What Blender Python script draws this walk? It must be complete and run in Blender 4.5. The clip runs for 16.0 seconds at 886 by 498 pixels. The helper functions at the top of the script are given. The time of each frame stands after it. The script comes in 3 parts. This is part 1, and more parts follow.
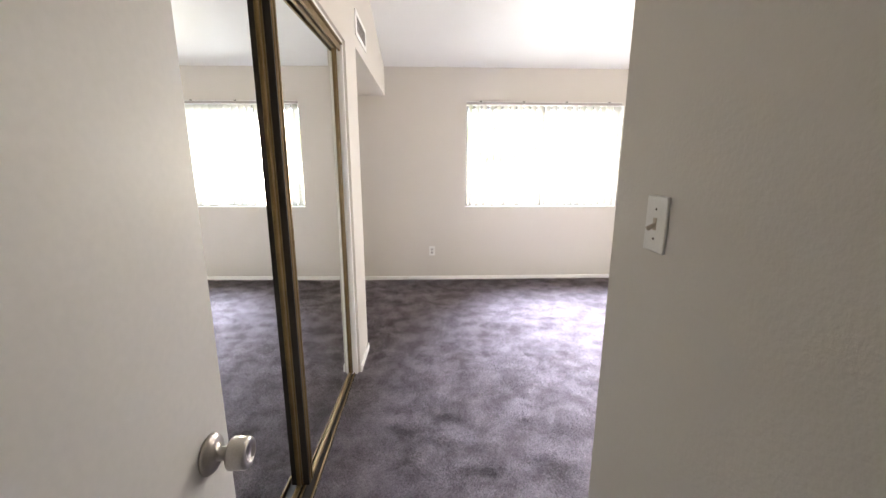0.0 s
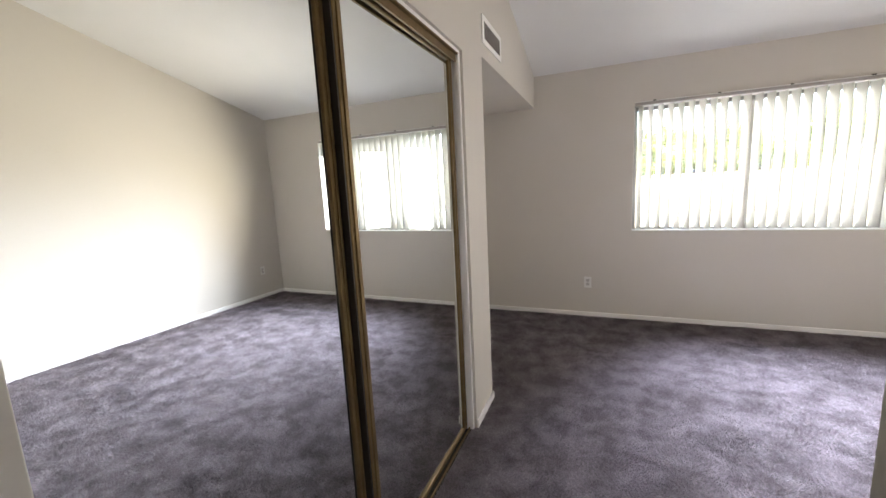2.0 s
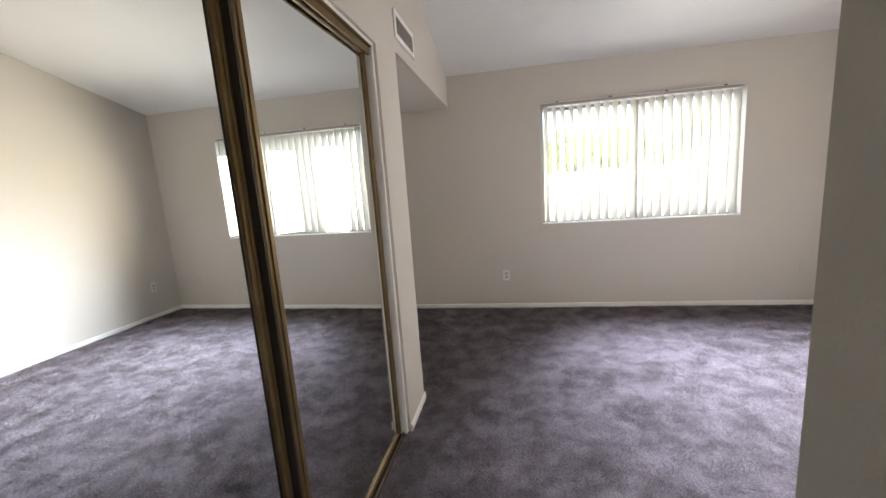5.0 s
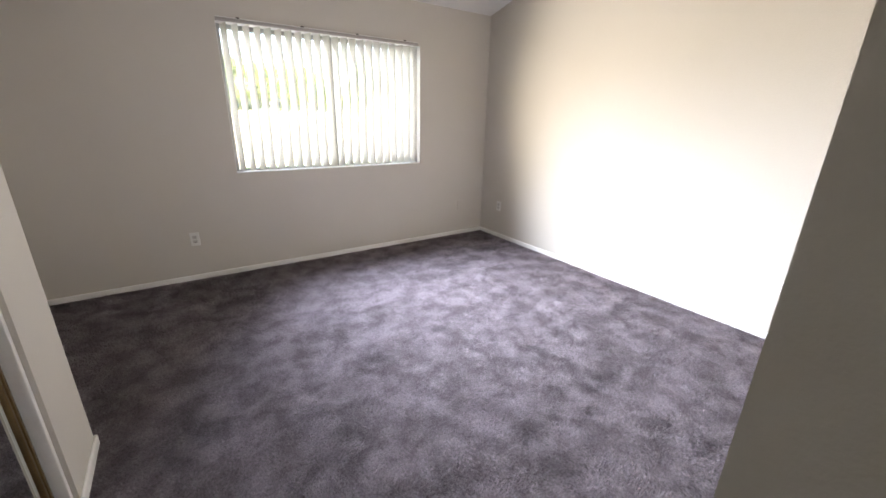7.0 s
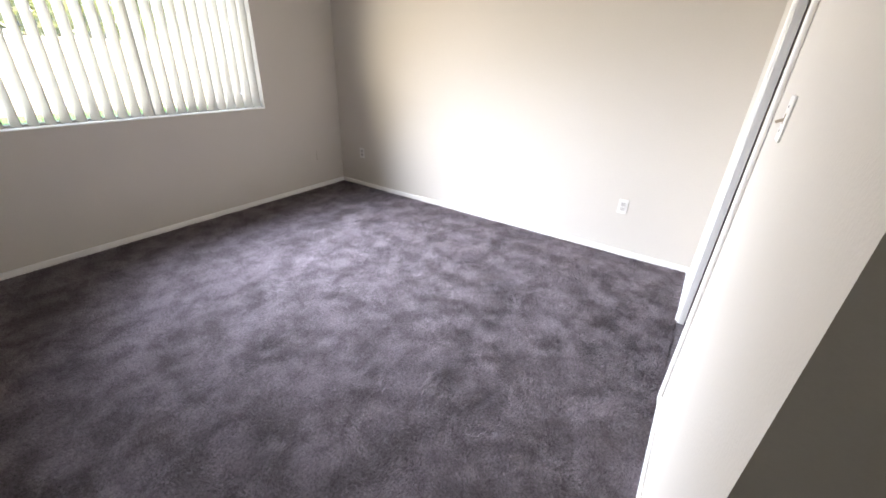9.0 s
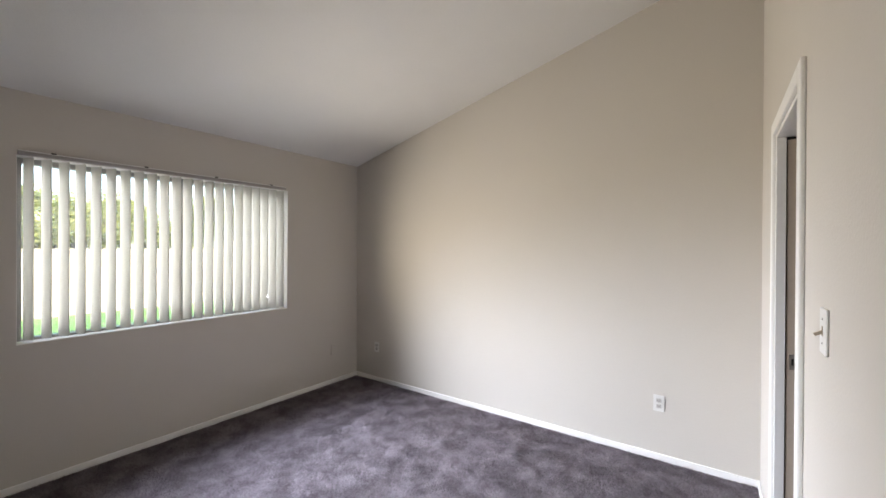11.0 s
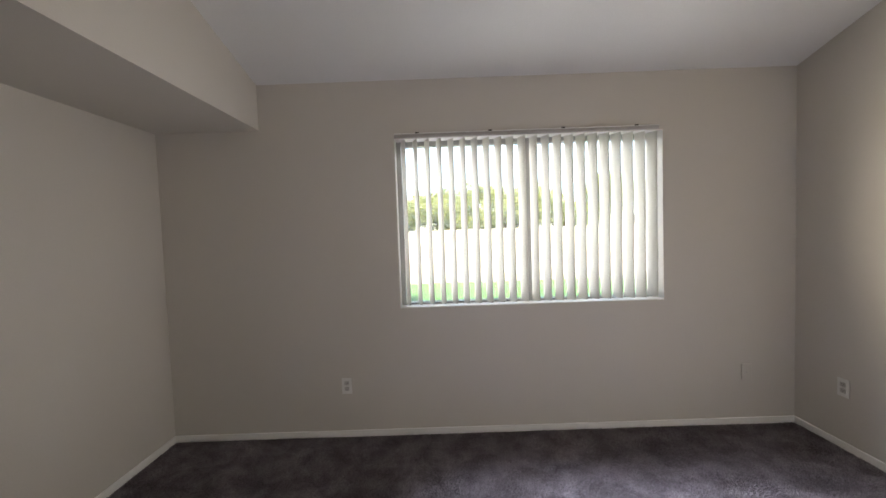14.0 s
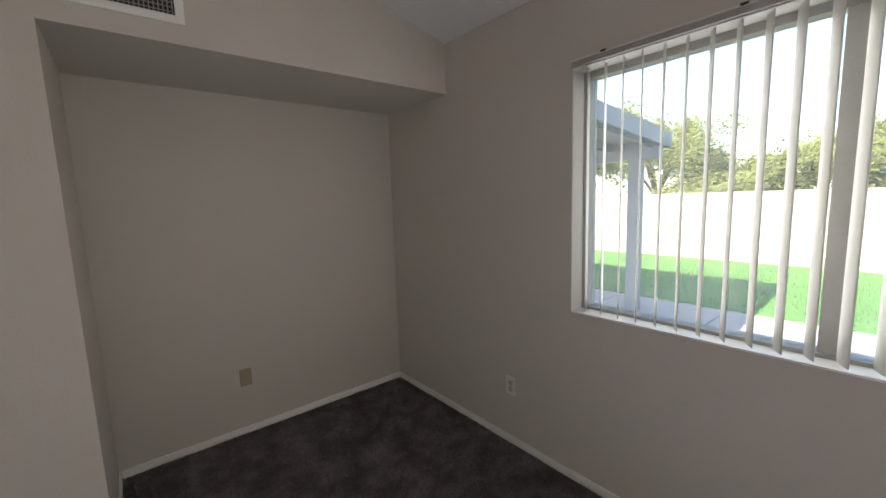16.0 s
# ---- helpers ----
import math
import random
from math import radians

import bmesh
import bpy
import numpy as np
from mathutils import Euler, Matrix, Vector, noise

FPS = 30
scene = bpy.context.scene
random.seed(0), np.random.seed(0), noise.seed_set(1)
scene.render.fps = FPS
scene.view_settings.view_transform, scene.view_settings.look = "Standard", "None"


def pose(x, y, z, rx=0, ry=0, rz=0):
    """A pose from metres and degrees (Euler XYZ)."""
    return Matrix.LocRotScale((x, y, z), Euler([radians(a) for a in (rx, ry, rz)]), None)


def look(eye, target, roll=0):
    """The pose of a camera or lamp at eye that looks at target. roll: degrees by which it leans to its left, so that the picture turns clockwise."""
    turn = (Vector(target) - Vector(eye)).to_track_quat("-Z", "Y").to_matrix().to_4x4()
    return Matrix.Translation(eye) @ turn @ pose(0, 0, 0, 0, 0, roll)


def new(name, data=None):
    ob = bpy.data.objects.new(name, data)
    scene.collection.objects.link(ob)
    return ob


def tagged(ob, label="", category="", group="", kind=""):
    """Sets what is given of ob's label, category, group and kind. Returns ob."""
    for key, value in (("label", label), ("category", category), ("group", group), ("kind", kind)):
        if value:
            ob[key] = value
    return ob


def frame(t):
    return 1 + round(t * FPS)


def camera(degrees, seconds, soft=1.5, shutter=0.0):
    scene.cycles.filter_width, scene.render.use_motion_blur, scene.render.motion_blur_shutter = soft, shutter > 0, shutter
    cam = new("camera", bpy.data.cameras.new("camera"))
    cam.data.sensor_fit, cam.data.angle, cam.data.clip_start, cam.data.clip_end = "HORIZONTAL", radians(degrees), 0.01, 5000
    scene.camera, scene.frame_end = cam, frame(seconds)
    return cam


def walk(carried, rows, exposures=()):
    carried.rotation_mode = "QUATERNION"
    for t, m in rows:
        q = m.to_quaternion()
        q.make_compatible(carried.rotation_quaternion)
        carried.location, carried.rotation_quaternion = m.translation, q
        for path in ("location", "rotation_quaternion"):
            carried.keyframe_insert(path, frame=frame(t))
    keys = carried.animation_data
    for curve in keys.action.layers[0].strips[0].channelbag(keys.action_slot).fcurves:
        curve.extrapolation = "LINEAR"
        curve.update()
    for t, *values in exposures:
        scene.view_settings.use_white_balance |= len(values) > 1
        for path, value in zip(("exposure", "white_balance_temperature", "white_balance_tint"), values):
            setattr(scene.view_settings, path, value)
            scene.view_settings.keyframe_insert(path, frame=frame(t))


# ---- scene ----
cam = camera(97.2, 16.0)
PATH = [
    (0, (0.012, 0.115, 1.389), (0.092, 2.068, 0.966), 0.1),
    (0.5, (0.026, 0.285, 1.39), (0.04, 2.246, 0.999), -0.5),
    (1, (0.119, 0.459, 1.409), (-0.061, 2.416, 1.042), -0.9),
    (1.5, (0.207, 0.551, 1.393), (-0.27, 2.466, 1.067), -1.7),
    (2, (0.227, 0.58, 1.401), (-0.539, 2.401, 1.089), -2.9),
    (2.5, (0.23, 0.583, 1.397), (-0.746, 2.301, 1.089), -5.1),
    (3, (0.256, 0.579, 1.372), (-0.792, 2.239, 0.989), -6.1),
    (3.2, (0.25, 0.579, 1.384), (-0.796, 2.252, 1.057), -5.9),
    (5.3, (0.14, 0.64, 1.39), (0.112, 2.605, 1.03), -2.9),
    (5.5, (0.099, 0.686, 1.373), (0.332, 2.632, 0.976), -1.9),
    (6, (0.045, 0.74, 1.368), (0.741, 2.544, 0.855), 1.0),
    (6.5, (0.021, 0.827, 1.378), (0.957, 2.502, 0.817), 1.7),
    (7, (0.044, 0.969, 1.398), (1.106, 2.535, 0.751), 1.2),
    (7.5, (0.03, 1.083, 1.352), (1.192, 2.503, 0.558), -0.4),
    (8, (-0.006, 1.18, 1.34), (1.238, 2.369, 0.32), -1.2),
    (8.2, (-0.04, 1.208, 1.353), (1.236, 2.276, 0.242), -1.0),
    (10.5, (0.058, 1.234, 1.478), (1.867, 2.078, 1.351), 0.6),
    (11, (0.031, 1.279, 1.502), (1.662, 2.437, 1.494), 0.3),
    (11.5, (0.058, 1.361, 1.557), (1.38, 2.862, 1.575), 0.0),
    (12, (0.076, 1.381, 1.433), (1.167, 3.057, 1.478), -1.3),
    (12.5, (0.317, 1.472, 1.476), (1.167, 3.282, 1.439), -1.7),
    (13, (0.396, 1.728, 1.48), (1.089, 3.603, 1.406), -1.5),
    (13.5, (0.586, 1.894, 1.447), (1.004, 3.848, 1.36), -1.6),
    (14, (0.78, 2.076, 1.42), (0.772, 4.074, 1.326), -2.0),
    (14.5, (0.983, 2.341, 1.475), (0.454, 4.267, 1.374), -2.7),
    (15, (1.272, 2.575, 1.484), (0.312, 4.324, 1.353), -1.9),
    (15.5, (1.442, 2.818, 1.478), (0.156, 4.337, 1.285), -1.7),
    (16, (1.532, 3.068, 1.474), (-0.006, 4.323, 1.221), -1.9),
]
EXPOSURES = [(0, 4.1), (0.6, 3.7), (1.5, 3.25), (3, 3.05), (6.5, 3.1), (7.2, 2.9), (8.2, 2.75), (10.5, 2.3), (11.5, 2.05), (13, 2.28), (14.5, 2.38), (16, 1.97)]
walk(cam, [(t, look(eye, target, roll)) for t, eye, target, roll in PATH], EXPOSURES)

DAYLIGHT = 7.6

# ---- world, sun, exposure ----
world = bpy.data.worlds.new("world")
scene.world = world
world.use_nodes = True
wn = world.node_tree
sky = wn.nodes.new("ShaderNodeTexSky")
sky.sky_type, sky.sun_disc = "NISHITA", False
sky.sun_elevation, sky.sun_rotation = radians(38), radians(195)
wn.links.new(sky.outputs[0], wn.nodes["Background"].inputs[0])
wn.nodes["Background"].inputs[1].default_value = 0.15
sun_data = bpy.data.lights.new("sun", "SUN")
sun_data.energy, sun_data.angle, sun_data.color = 5.0, radians(0.5), (1.0, 0.95, 0.86)
sun = new("sun", sun_data)
sun.matrix_world = look((-2.2, -8, 6.6), (0, 0, 0))

# daylight from the window, in upright strips at the opening that follow the turn of the blind's vanes:
# cool light of the sky downwards, warm light of the sunlit yard upwards


def daylight(x, y, z, wide, tall, pitch, yaw, energy, colour, spread):
    strip = bpy.data.lights.new("window_daylight", "AREA")
    strip.shape, strip.size, strip.size_y = "RECTANGLE", wide, tall
    strip.energy, strip.color, strip.spread = energy, colour, radians(spread)
    new("window_daylight", strip).matrix_world = pose(x, y, z, 90 + pitch, 0, 180 + yaw)


for i, share in enumerate((1.4, 0.95, 0.58)):
    x = 0.78 + 0.59 * i
    for z in (1.22, 1.74):
        daylight(x, 4.60, z, 0.34, 0.46, -34, 18, DAYLIGHT * share * 0.37, (0.76, 0.83, 1.0), 82)
    daylight(x, 4.66, 1.33, 0.34, 0.8, 4, 26, DAYLIGHT * share * 0.25, (1.0, 0.875, 0.70), 110)
    # light spread through the vinyl, off the faces of the vanes that look towards the alcove
    daylight(x, 4.62, 1.40, 0.30, 0.9, 0, -48, DAYLIGHT * 0.03, (1.0, 0.97, 0.93), 120)
daylight(1.37, 4.845, 1.47, 1.72, 1.06, 0, 0, 3.4, (1.0, 0.98, 0.97), 170)

# ---- materials ----


def material(name, colour, rough=0.6, metal=0.0, second=None, scale=4.0, grain=200.0, bump=0.0, bump_scale=300.0,
             transmit=0.0, spec=0.5):
    """A principled surface whose colour wanders between two tones at two scales, with a fine relief."""
    m = bpy.data.materials.new(name)
    m.use_nodes = True
    nt = m.node_tree
    b = nt.nodes["Principled BSDF"]
    b.inputs["Roughness"].default_value, b.inputs["Metallic"].default_value = rough, metal
    b.inputs["Specular IOR Level"].default_value = spec
    co = nt.nodes.new("ShaderNodeTexCoord")
    second = second or tuple(c * 0.88 for c in colour)

    def noise_node(s, detail):
        n = nt.nodes.new("ShaderNodeTexNoise")
        n.inputs["Scale"].default_value, n.inputs["Detail"].default_value = s, detail
        nt.links.new(co.outputs["Object"], n.inputs["Vector"])
        return n

    large, small = noise_node(scale, 4), noise_node(grain, 2)
    both = nt.nodes.new("ShaderNodeMix")
    both.inputs[0].default_value = 0.35
    nt.links.new(large.outputs[0], both.inputs[2])
    nt.links.new(small.outputs[0], both.inputs[3])
    ramp = nt.nodes.new("ShaderNodeValToRGB")
    ramp.color_ramp.elements[0].position, ramp.color_ramp.elements[1].position = 0.35, 0.65
    ramp.color_ramp.elements[0].color = (*second, 1)
    ramp.color_ramp.elements[1].color = (*colour, 1)
    nt.links.new(both.outputs[0], ramp.inputs[0])
    nt.links.new(ramp.outputs[0], b.inputs["Base Color"])
    if bump:
        relief = noise_node(bump_scale, 3)
        bn = nt.nodes.new("ShaderNodeBump")
        bn.inputs["Strength"].default_value, bn.inputs["Distance"].default_value = bump, 0.004
        nt.links.new(relief.outputs[0], bn.inputs["Height"])
        nt.links.new(bn.outputs[0], b.inputs["Normal"])
    if transmit:
        tr = nt.nodes.new("ShaderNodeBsdfTranslucent")
        nt.links.new(ramp.outputs[0], tr.inputs[0])
        mix = nt.nodes.new("ShaderNodeMixShader")
        mix.inputs[0].default_value = transmit
        nt.links.new(b.outputs[0], mix.inputs[1])
        nt.links.new(tr.outputs[0], mix.inputs[2])
        nt.links.new(mix.outputs[0], nt.nodes["Material Output"].inputs[0])
    return m


def carpet_material():
    """Cut-pile carpet: taupe-mauve yarn, brushed patches where the pile lies over, and tufts."""
    m = bpy.data.materials.new("carpet")
    m.use_nodes = True
    nt = m.node_tree
    b = nt.nodes["Principled BSDF"]
    b.inputs["Roughness"].default_value = 0.95
    b.inputs["Specular IOR Level"].default_value = 0.1
    b.inputs["Sheen Weight"].default_value = 0.25
    b.inputs["Sheen Roughness"].default_value = 0.6
    co = nt.nodes.new("ShaderNodeTexCoord")

    def noise_node(s, detail, rough=0.5, warp=0.0):
        n = nt.nodes.new("ShaderNodeTexNoise")
        n.inputs["Scale"].default_value, n.inputs["Detail"].default_value = s, detail
        n.inputs["Roughness"].default_value, n.inputs["Distortion"].default_value = rough, warp
        nt.links.new(co.outputs["Object"], n.inputs["Vector"])
        return n

    def ramp_node(a, z, ca, cz):
        r = nt.nodes.new("ShaderNodeValToRGB")
        r.color_ramp.elements[0].position, r.color_ramp.elements[1].position = a, z
        r.color_ramp.elements[0].color, r.color_ramp.elements[1].color = (*ca, 1), (*cz, 1)
        return r

    patches = noise_node(6.0, 8, 0.68, 0.25)
    tufts = noise_node(95.0, 5, 0.75)
    yarn = noise_node(420.0, 2)
    base = ramp_node(0.40, 0.60, CARPET_DARK, CARPET_LIGHT)
    nt.links.new(patches.outputs[0], base.inputs[0])
    flecks = ramp_node(0.32, 0.68, (0.35, 0.35, 0.35), (1.6, 1.6, 1.6))
    nt.links.new(tufts.outputs[0], flecks.inputs[0])
    mul = nt.nodes.new("ShaderNodeMix")
    mul.data_type, mul.blend_type = "RGBA", "MULTIPLY"
    mul.inputs[0].default_value = 0.8
    nt.links.new(base.outputs[0], mul.inputs[6])
    nt.links.new(flecks.outputs[0], mul.inputs[7])
    nt.links.new(mul.outputs[2], b.inputs["Base Color"])
    add = nt.nodes.new("ShaderNodeMath")
    add.operation = "ADD"
    nt.links.new(tufts.outputs[0], add.inputs[0])
    nt.links.new(yarn.outputs[0], add.inputs[1])
    bn = nt.nodes.new("ShaderNodeBump")
    bn.inputs["Strength"].default_value, bn.inputs["Distance"].default_value = 0.9, 0.008
    nt.links.new(add.outputs[0], bn.inputs["Height"])
    nt.links.new(bn.outputs[0], b.inputs["Normal"])
    fibre = nt.nodes.new("ShaderNodeBsdfTranslucent")
    nt.links.new(mul.outputs[2], fibre.inputs[0])
    mix = nt.nodes.new("ShaderNodeMixShader")
    mix.inputs[0].default_value = 0.35
    nt.links.new(b.outputs[0], mix.inputs[1])
    nt.links.new(fibre.outputs[0], mix.inputs[2])
    nt.links.new(mix.outputs[0], nt.nodes["Material Output"].inputs[0])
    return m


VANE_TURN = 114.5
CARPET_DARK, CARPET_LIGHT = (0.228, 0.194, 0.210), (0.420, 0.368, 0.405)
WALL = material("greige_wall_paint", (0.60, 0.567, 0.515), 0.72, second=(0.58, 0.547, 0.495), scale=1.2, grain=120,
                bump=0.22, bump_scale=120)
CEILING = material("white_ceiling_paint", (0.80, 0.80, 0.79), 0.9, second=(0.77, 0.77, 0.76), scale=2, grain=90,
                   bump=0.25, bump_scale=110)
TRIM = material("white_gloss_trim", (0.88, 0.87, 0.85), 0.35, second=(0.83, 0.82, 0.79), scale=3, grain=60, bump=0.03)
DOOR = material("white_door_paint", (0.66, 0.65, 0.62), 0.5, second=(0.72, 0.705, 0.675), scale=2, grain=80, bump=0.05,
                bump_scale=90)
POCKET = material("beige_door_edge", (0.55, 0.47, 0.38), 0.5, second=(0.49, 0.41, 0.33), scale=6, grain=50)
CARPET = carpet_material()
BRASS = material("antique_brass", (0.21, 0.145, 0.065), 0.5, 0.75, second=(0.15, 0.10, 0.045), scale=9, grain=160, bump=0.03)
# dark bronze of clips and channel; also painted shade along the door stiles
BRONZE_AND_SHADE = material("dark_bronze_and_edge_shade", (0.035, 0.027, 0.02), 0.6, 0.3, scale=12)
MIRROR = material("silvered_mirror", (0.80, 0.83, 0.81), 0.012, 1.0, second=(0.79, 0.82, 0.80))
STEEL = material("satin_nickel", (0.62, 0.59, 0.55), 0.28, 1.0, second=(0.5, 0.47, 0.44), scale=30, grain=300)
PLATE = material("white_plastic_plate", (0.78, 0.77, 0.74), 0.35, scale=8)
IVORY = material("ivory_plastic_plate", (0.38, 0.34, 0.23), 0.4, second=(0.34, 0.30, 0.20), scale=8)
# near-black colour that stands in for the shade inside slots and openings
SLOT_SHADE = material("slot_shade", (0.03, 0.028, 0.025), 0.7)
TOGGLE = material("brown_toggle_plastic", (0.50, 0.43, 0.34), 0.4, second=(0.44, 0.37, 0.29))
SCREW = material("tarnished_screw", (0.16, 0.14, 0.12), 0.5, 0.6)
SOCKET = material("grey_socket_plastic", (0.55, 0.53, 0.50), 0.4)
VANE = material("white_vinyl_vane", (0.86, 0.85, 0.81), 0.45, second=(0.83, 0.82, 0.78), scale=6, grain=40, transmit=0.55)
ALUMINIUM = material("grey_window_frame", (0.46, 0.455, 0.44), 0.45, 0.0, second=(0.40, 0.395, 0.38), scale=5)
RAIL = material("grey_blind_rail", (0.40, 0.38, 0.36), 0.45, second=(0.33, 0.31, 0.29), scale=14)
GRASS = material("lawn_grass", (0.11, 0.24, 0.045), 0.9, second=(0.06, 0.15, 0.03), scale=1.5, grain=50, bump=0.6, bump_scale=60)
CONCRETE = material("patio_concrete", (0.45, 0.40, 0.38), 0.85, second=(0.38, 0.34, 0.32), scale=1.4, grain=60, bump=0.2)
BLOCK = material("tan_block_wall", (0.52, 0.43, 0.34), 0.9, second=(0.43, 0.355, 0.28), scale=1.8, grain=40, bump=0.4, bump_scale=50)
TIMBER = material("blue_grey_painted_timber", (0.20, 0.225, 0.27), 0.6, second=(0.15, 0.17, 0.205), scale=5, grain=60, bump=0.15)
SHINGLE = material("grey_roof_shingle", (0.22, 0.21, 0.21), 0.9, second=(0.15, 0.145, 0.145), scale=6, grain=70, bump=0.5, bump_scale=40)
BARK = material("brown_bark", (0.14, 0.10, 0.07), 0.9, second=(0.08, 0.06, 0.045), scale=9, grain=50, bump=0.7, bump_scale=30)
LEAF = material("green_leaf", (0.34, 0.35, 0.12), 0.6, second=(0.28, 0.30, 0.10), scale=0.8, grain=7, transmit=0.6)
EARTH = material("dry_earth", (0.30, 0.24, 0.17), 0.95, second=(0.22, 0.175, 0.12), scale=0.3, grain=12, bump=0.4, bump_scale=8)


def glass_material():
    m = bpy.data.materials.new("window_glass")
    m.use_nodes = True
    nt = m.node_tree
    b = nt.nodes["Principled BSDF"]
    b.inputs["Base Color"].default_value = (0.95, 0.97, 0.96, 1)
    b.inputs["Roughness"].default_value, b.inputs["IOR"].default_value = 0.0, 1.45
    b.inputs["Transmission Weight"].default_value = 1.0
    # translucent veil put into the glass to imitate the glare of the bright yard
    haze = nt.nodes.new("ShaderNodeBsdfTranslucent")
    haze.inputs[0].default_value = (0.92, 0.92, 0.90, 1)
    haze_noise = nt.nodes.new("ShaderNodeTexNoise")
    haze_noise.inputs["Scale"].default_value = 3.0
    amount = nt.nodes.new("ShaderNodeMapRange")
    amount.inputs["To Min"].default_value, amount.inputs["To Max"].default_value = 0.06, 0.14
    nt.links.new(haze_noise.outputs[0], amount.inputs["Value"])
    mix = nt.nodes.new("ShaderNodeMixShader")
    nt.links.new(amount.outputs[0], mix.inputs[0])
    nt.links.new(b.outputs[0], mix.inputs[1])
    nt.links.new(haze.outputs[0], mix.inputs[2])
    nt.links.new(mix.outputs[0], nt.nodes["Material Output"].inputs[0])
    return m


GLASS = glass_material()

# ---- building helpers ----


def finish(bm, name, mat, parent=None, label="", smooth=False):
    bmesh.ops.recalc_face_normals(bm, faces=bm.faces)
    me = bpy.data.meshes.new(name)
    bm.to_mesh(me)
    bm.free()
    me.materials.append(mat)
    if smooth:
        for p in me.polygons:
            p.use_smooth = True
    ob = new(name, me)
    if parent:
        ob.parent = parent
    if label:
        tagged(ob, label)
    return ob


def part(name, bm, mat, parent, label="", smooth=False):
    return finish(bm, name, mat, parent, label, smooth)


def thing(name, m, label, category, group="", kind=""):
    ob = new(name)
    ob.empty_display_size = 0.05
    ob.matrix_world = m
    return tagged(ob, label, category, group, kind)


def structure(name, bm, mat, label, category):
    return tagged(finish(bm, name, mat), label, category, kind="structure")


def box(bm, x0, x1, y0, y1, z0, z1, bevel=0.0, seg=2):
    vs = [bm.verts.new((x, y, z)) for x in (x0, x1) for y in (y0, y1) for z in (z0, z1)]
    fs = [bm.faces.new([vs[i] for i in q]) for q in
          ((0, 1, 3, 2), (4, 6, 7, 5), (0, 4, 5, 1), (2, 3, 7, 6), (0, 2, 6, 4), (1, 5, 7, 3))]
    if bevel:
        es = list({e for f in fs for e in f.edges})
        bmesh.ops.bevel(bm, geom=es, offset=bevel, segments=seg, affect="EDGES", profile=0.5)
    return bm


def prism(bm, axis, a, b, outline):
    """A solid whose outline, in the two other axes in order, runs from a to b along the axis."""
    def at(v, p):
        return {"x": (v, *p), "y": (p[0], v, p[1]), "z": (*p, v)}[axis]
    one = [bm.verts.new(at(a, p)) for p in outline]
    two = [bm.verts.new(at(b, p)) for p in outline]
    bm.faces.new(one)
    bm.faces.new(two[::-1])
    n = len(outline)
    for i in range(n):
        bm.faces.new((one[i], two[i], two[(i + 1) % n], one[(i + 1) % n]))
    return bm


def lathe(bm, profile, n=28, m=Matrix()):
    """Turned shape about local z: profile of (radius, height)."""
    rings = []
    for r, z in profile:
        if r < 1e-6:
            rings.append([bm.verts.new(m @ Vector((0, 0, z)))])
        else:
            rings.append([bm.verts.new(m @ Vector((r * math.cos(2 * math.pi * i / n), r * math.sin(2 * math.pi * i / n), z)))
                          for i in range(n)])
    for a, b in zip(rings, rings[1:]):
        for i in range(n):
            j = (i + 1) % n
            q = [a[i % len(a)], a[j % len(a)], b[j % len(b)], b[i % len(b)]]
            q = list(dict.fromkeys(q))
            if len(q) > 2:
                bm.faces.new(q)
    return bm


# ---- plan, in metres ----
NORTH, EAST, WEST, SOUTH = 4.75, 3.18, -1.153, 1.065
CLOSET, HALL_X, ENTRY = -0.45, 0.479, -0.005
ALCOVE, SOFFIT = 2.91, 2.138
LOW, SLOPE = 2.44, 0.264
T = 0.12
WX0, WX1, WZ0, WZ1 = 0.462, 2.28, 0.893, 2.05
CY0, CY1, CZ = 0.62, 2.545, 2.055
DX0, DX1, DZ = 1.72, 2.44, 2.04


def roof_z(y):
    return LOW + SLOPE * (NORTH - y)


# ---- structure ----
bm = box(bmesh.new(), WEST - T, EAST + T, ENTRY - 1.7, NORTH, -0.12, 0.0)
structure("floor", bm, CARPET, "taupe grey cut-pile carpet with brushed patches", "carpet")

bm = bmesh.new()
for x0, x1, z0, z1 in ((WEST - T, WX0, -0.12, LOW), (WX1, EAST + T, -0.12, LOW), (WX0, WX1, -0.12, WZ0), (WX0, WX1, WZ1, LOW)):
    box(bm, x0, x1, NORTH, NORTH + 0.15, z0, z1)
structure("wall_north", bm, WALL, "greige painted wall with the window opening", "wall")

bm = prism(bmesh.new(), "x", EAST, EAST + T, [(SOUTH - 2.0, -0.12), (NORTH, -0.12), (NORTH, LOW), (SOUTH - 2.0, roof_z(SOUTH - 2.0))])
structure("wall_east", bm, WALL, "greige painted wall under the sloping ceiling", "wall")

bm = bmesh.new()
box(bm, HALL_X, DX0, SOUTH - T, SOUTH, 0, roof_z(SOUTH))
box(bm, DX1, EAST, SOUTH - T, SOUTH, 0, roof_z(SOUTH))
box(bm, DX0, DX1, SOUTH - T, SOUTH, DZ, roof_z(SOUTH))
structure("wall_south", bm, WALL, "tall greige painted wall with a narrow doorway", "wall")

bm = prism(bmesh.new(), "x", HALL_X, HALL_X + T, [(ENTRY, 0), (SOUTH - T, 0), (SOUTH - T, roof_z(SOUTH - T)), (ENTRY, roof_z(ENTRY))])
structure("wall_entry_side", bm, WALL, "greige painted passage wall beside the entry door", "wall")

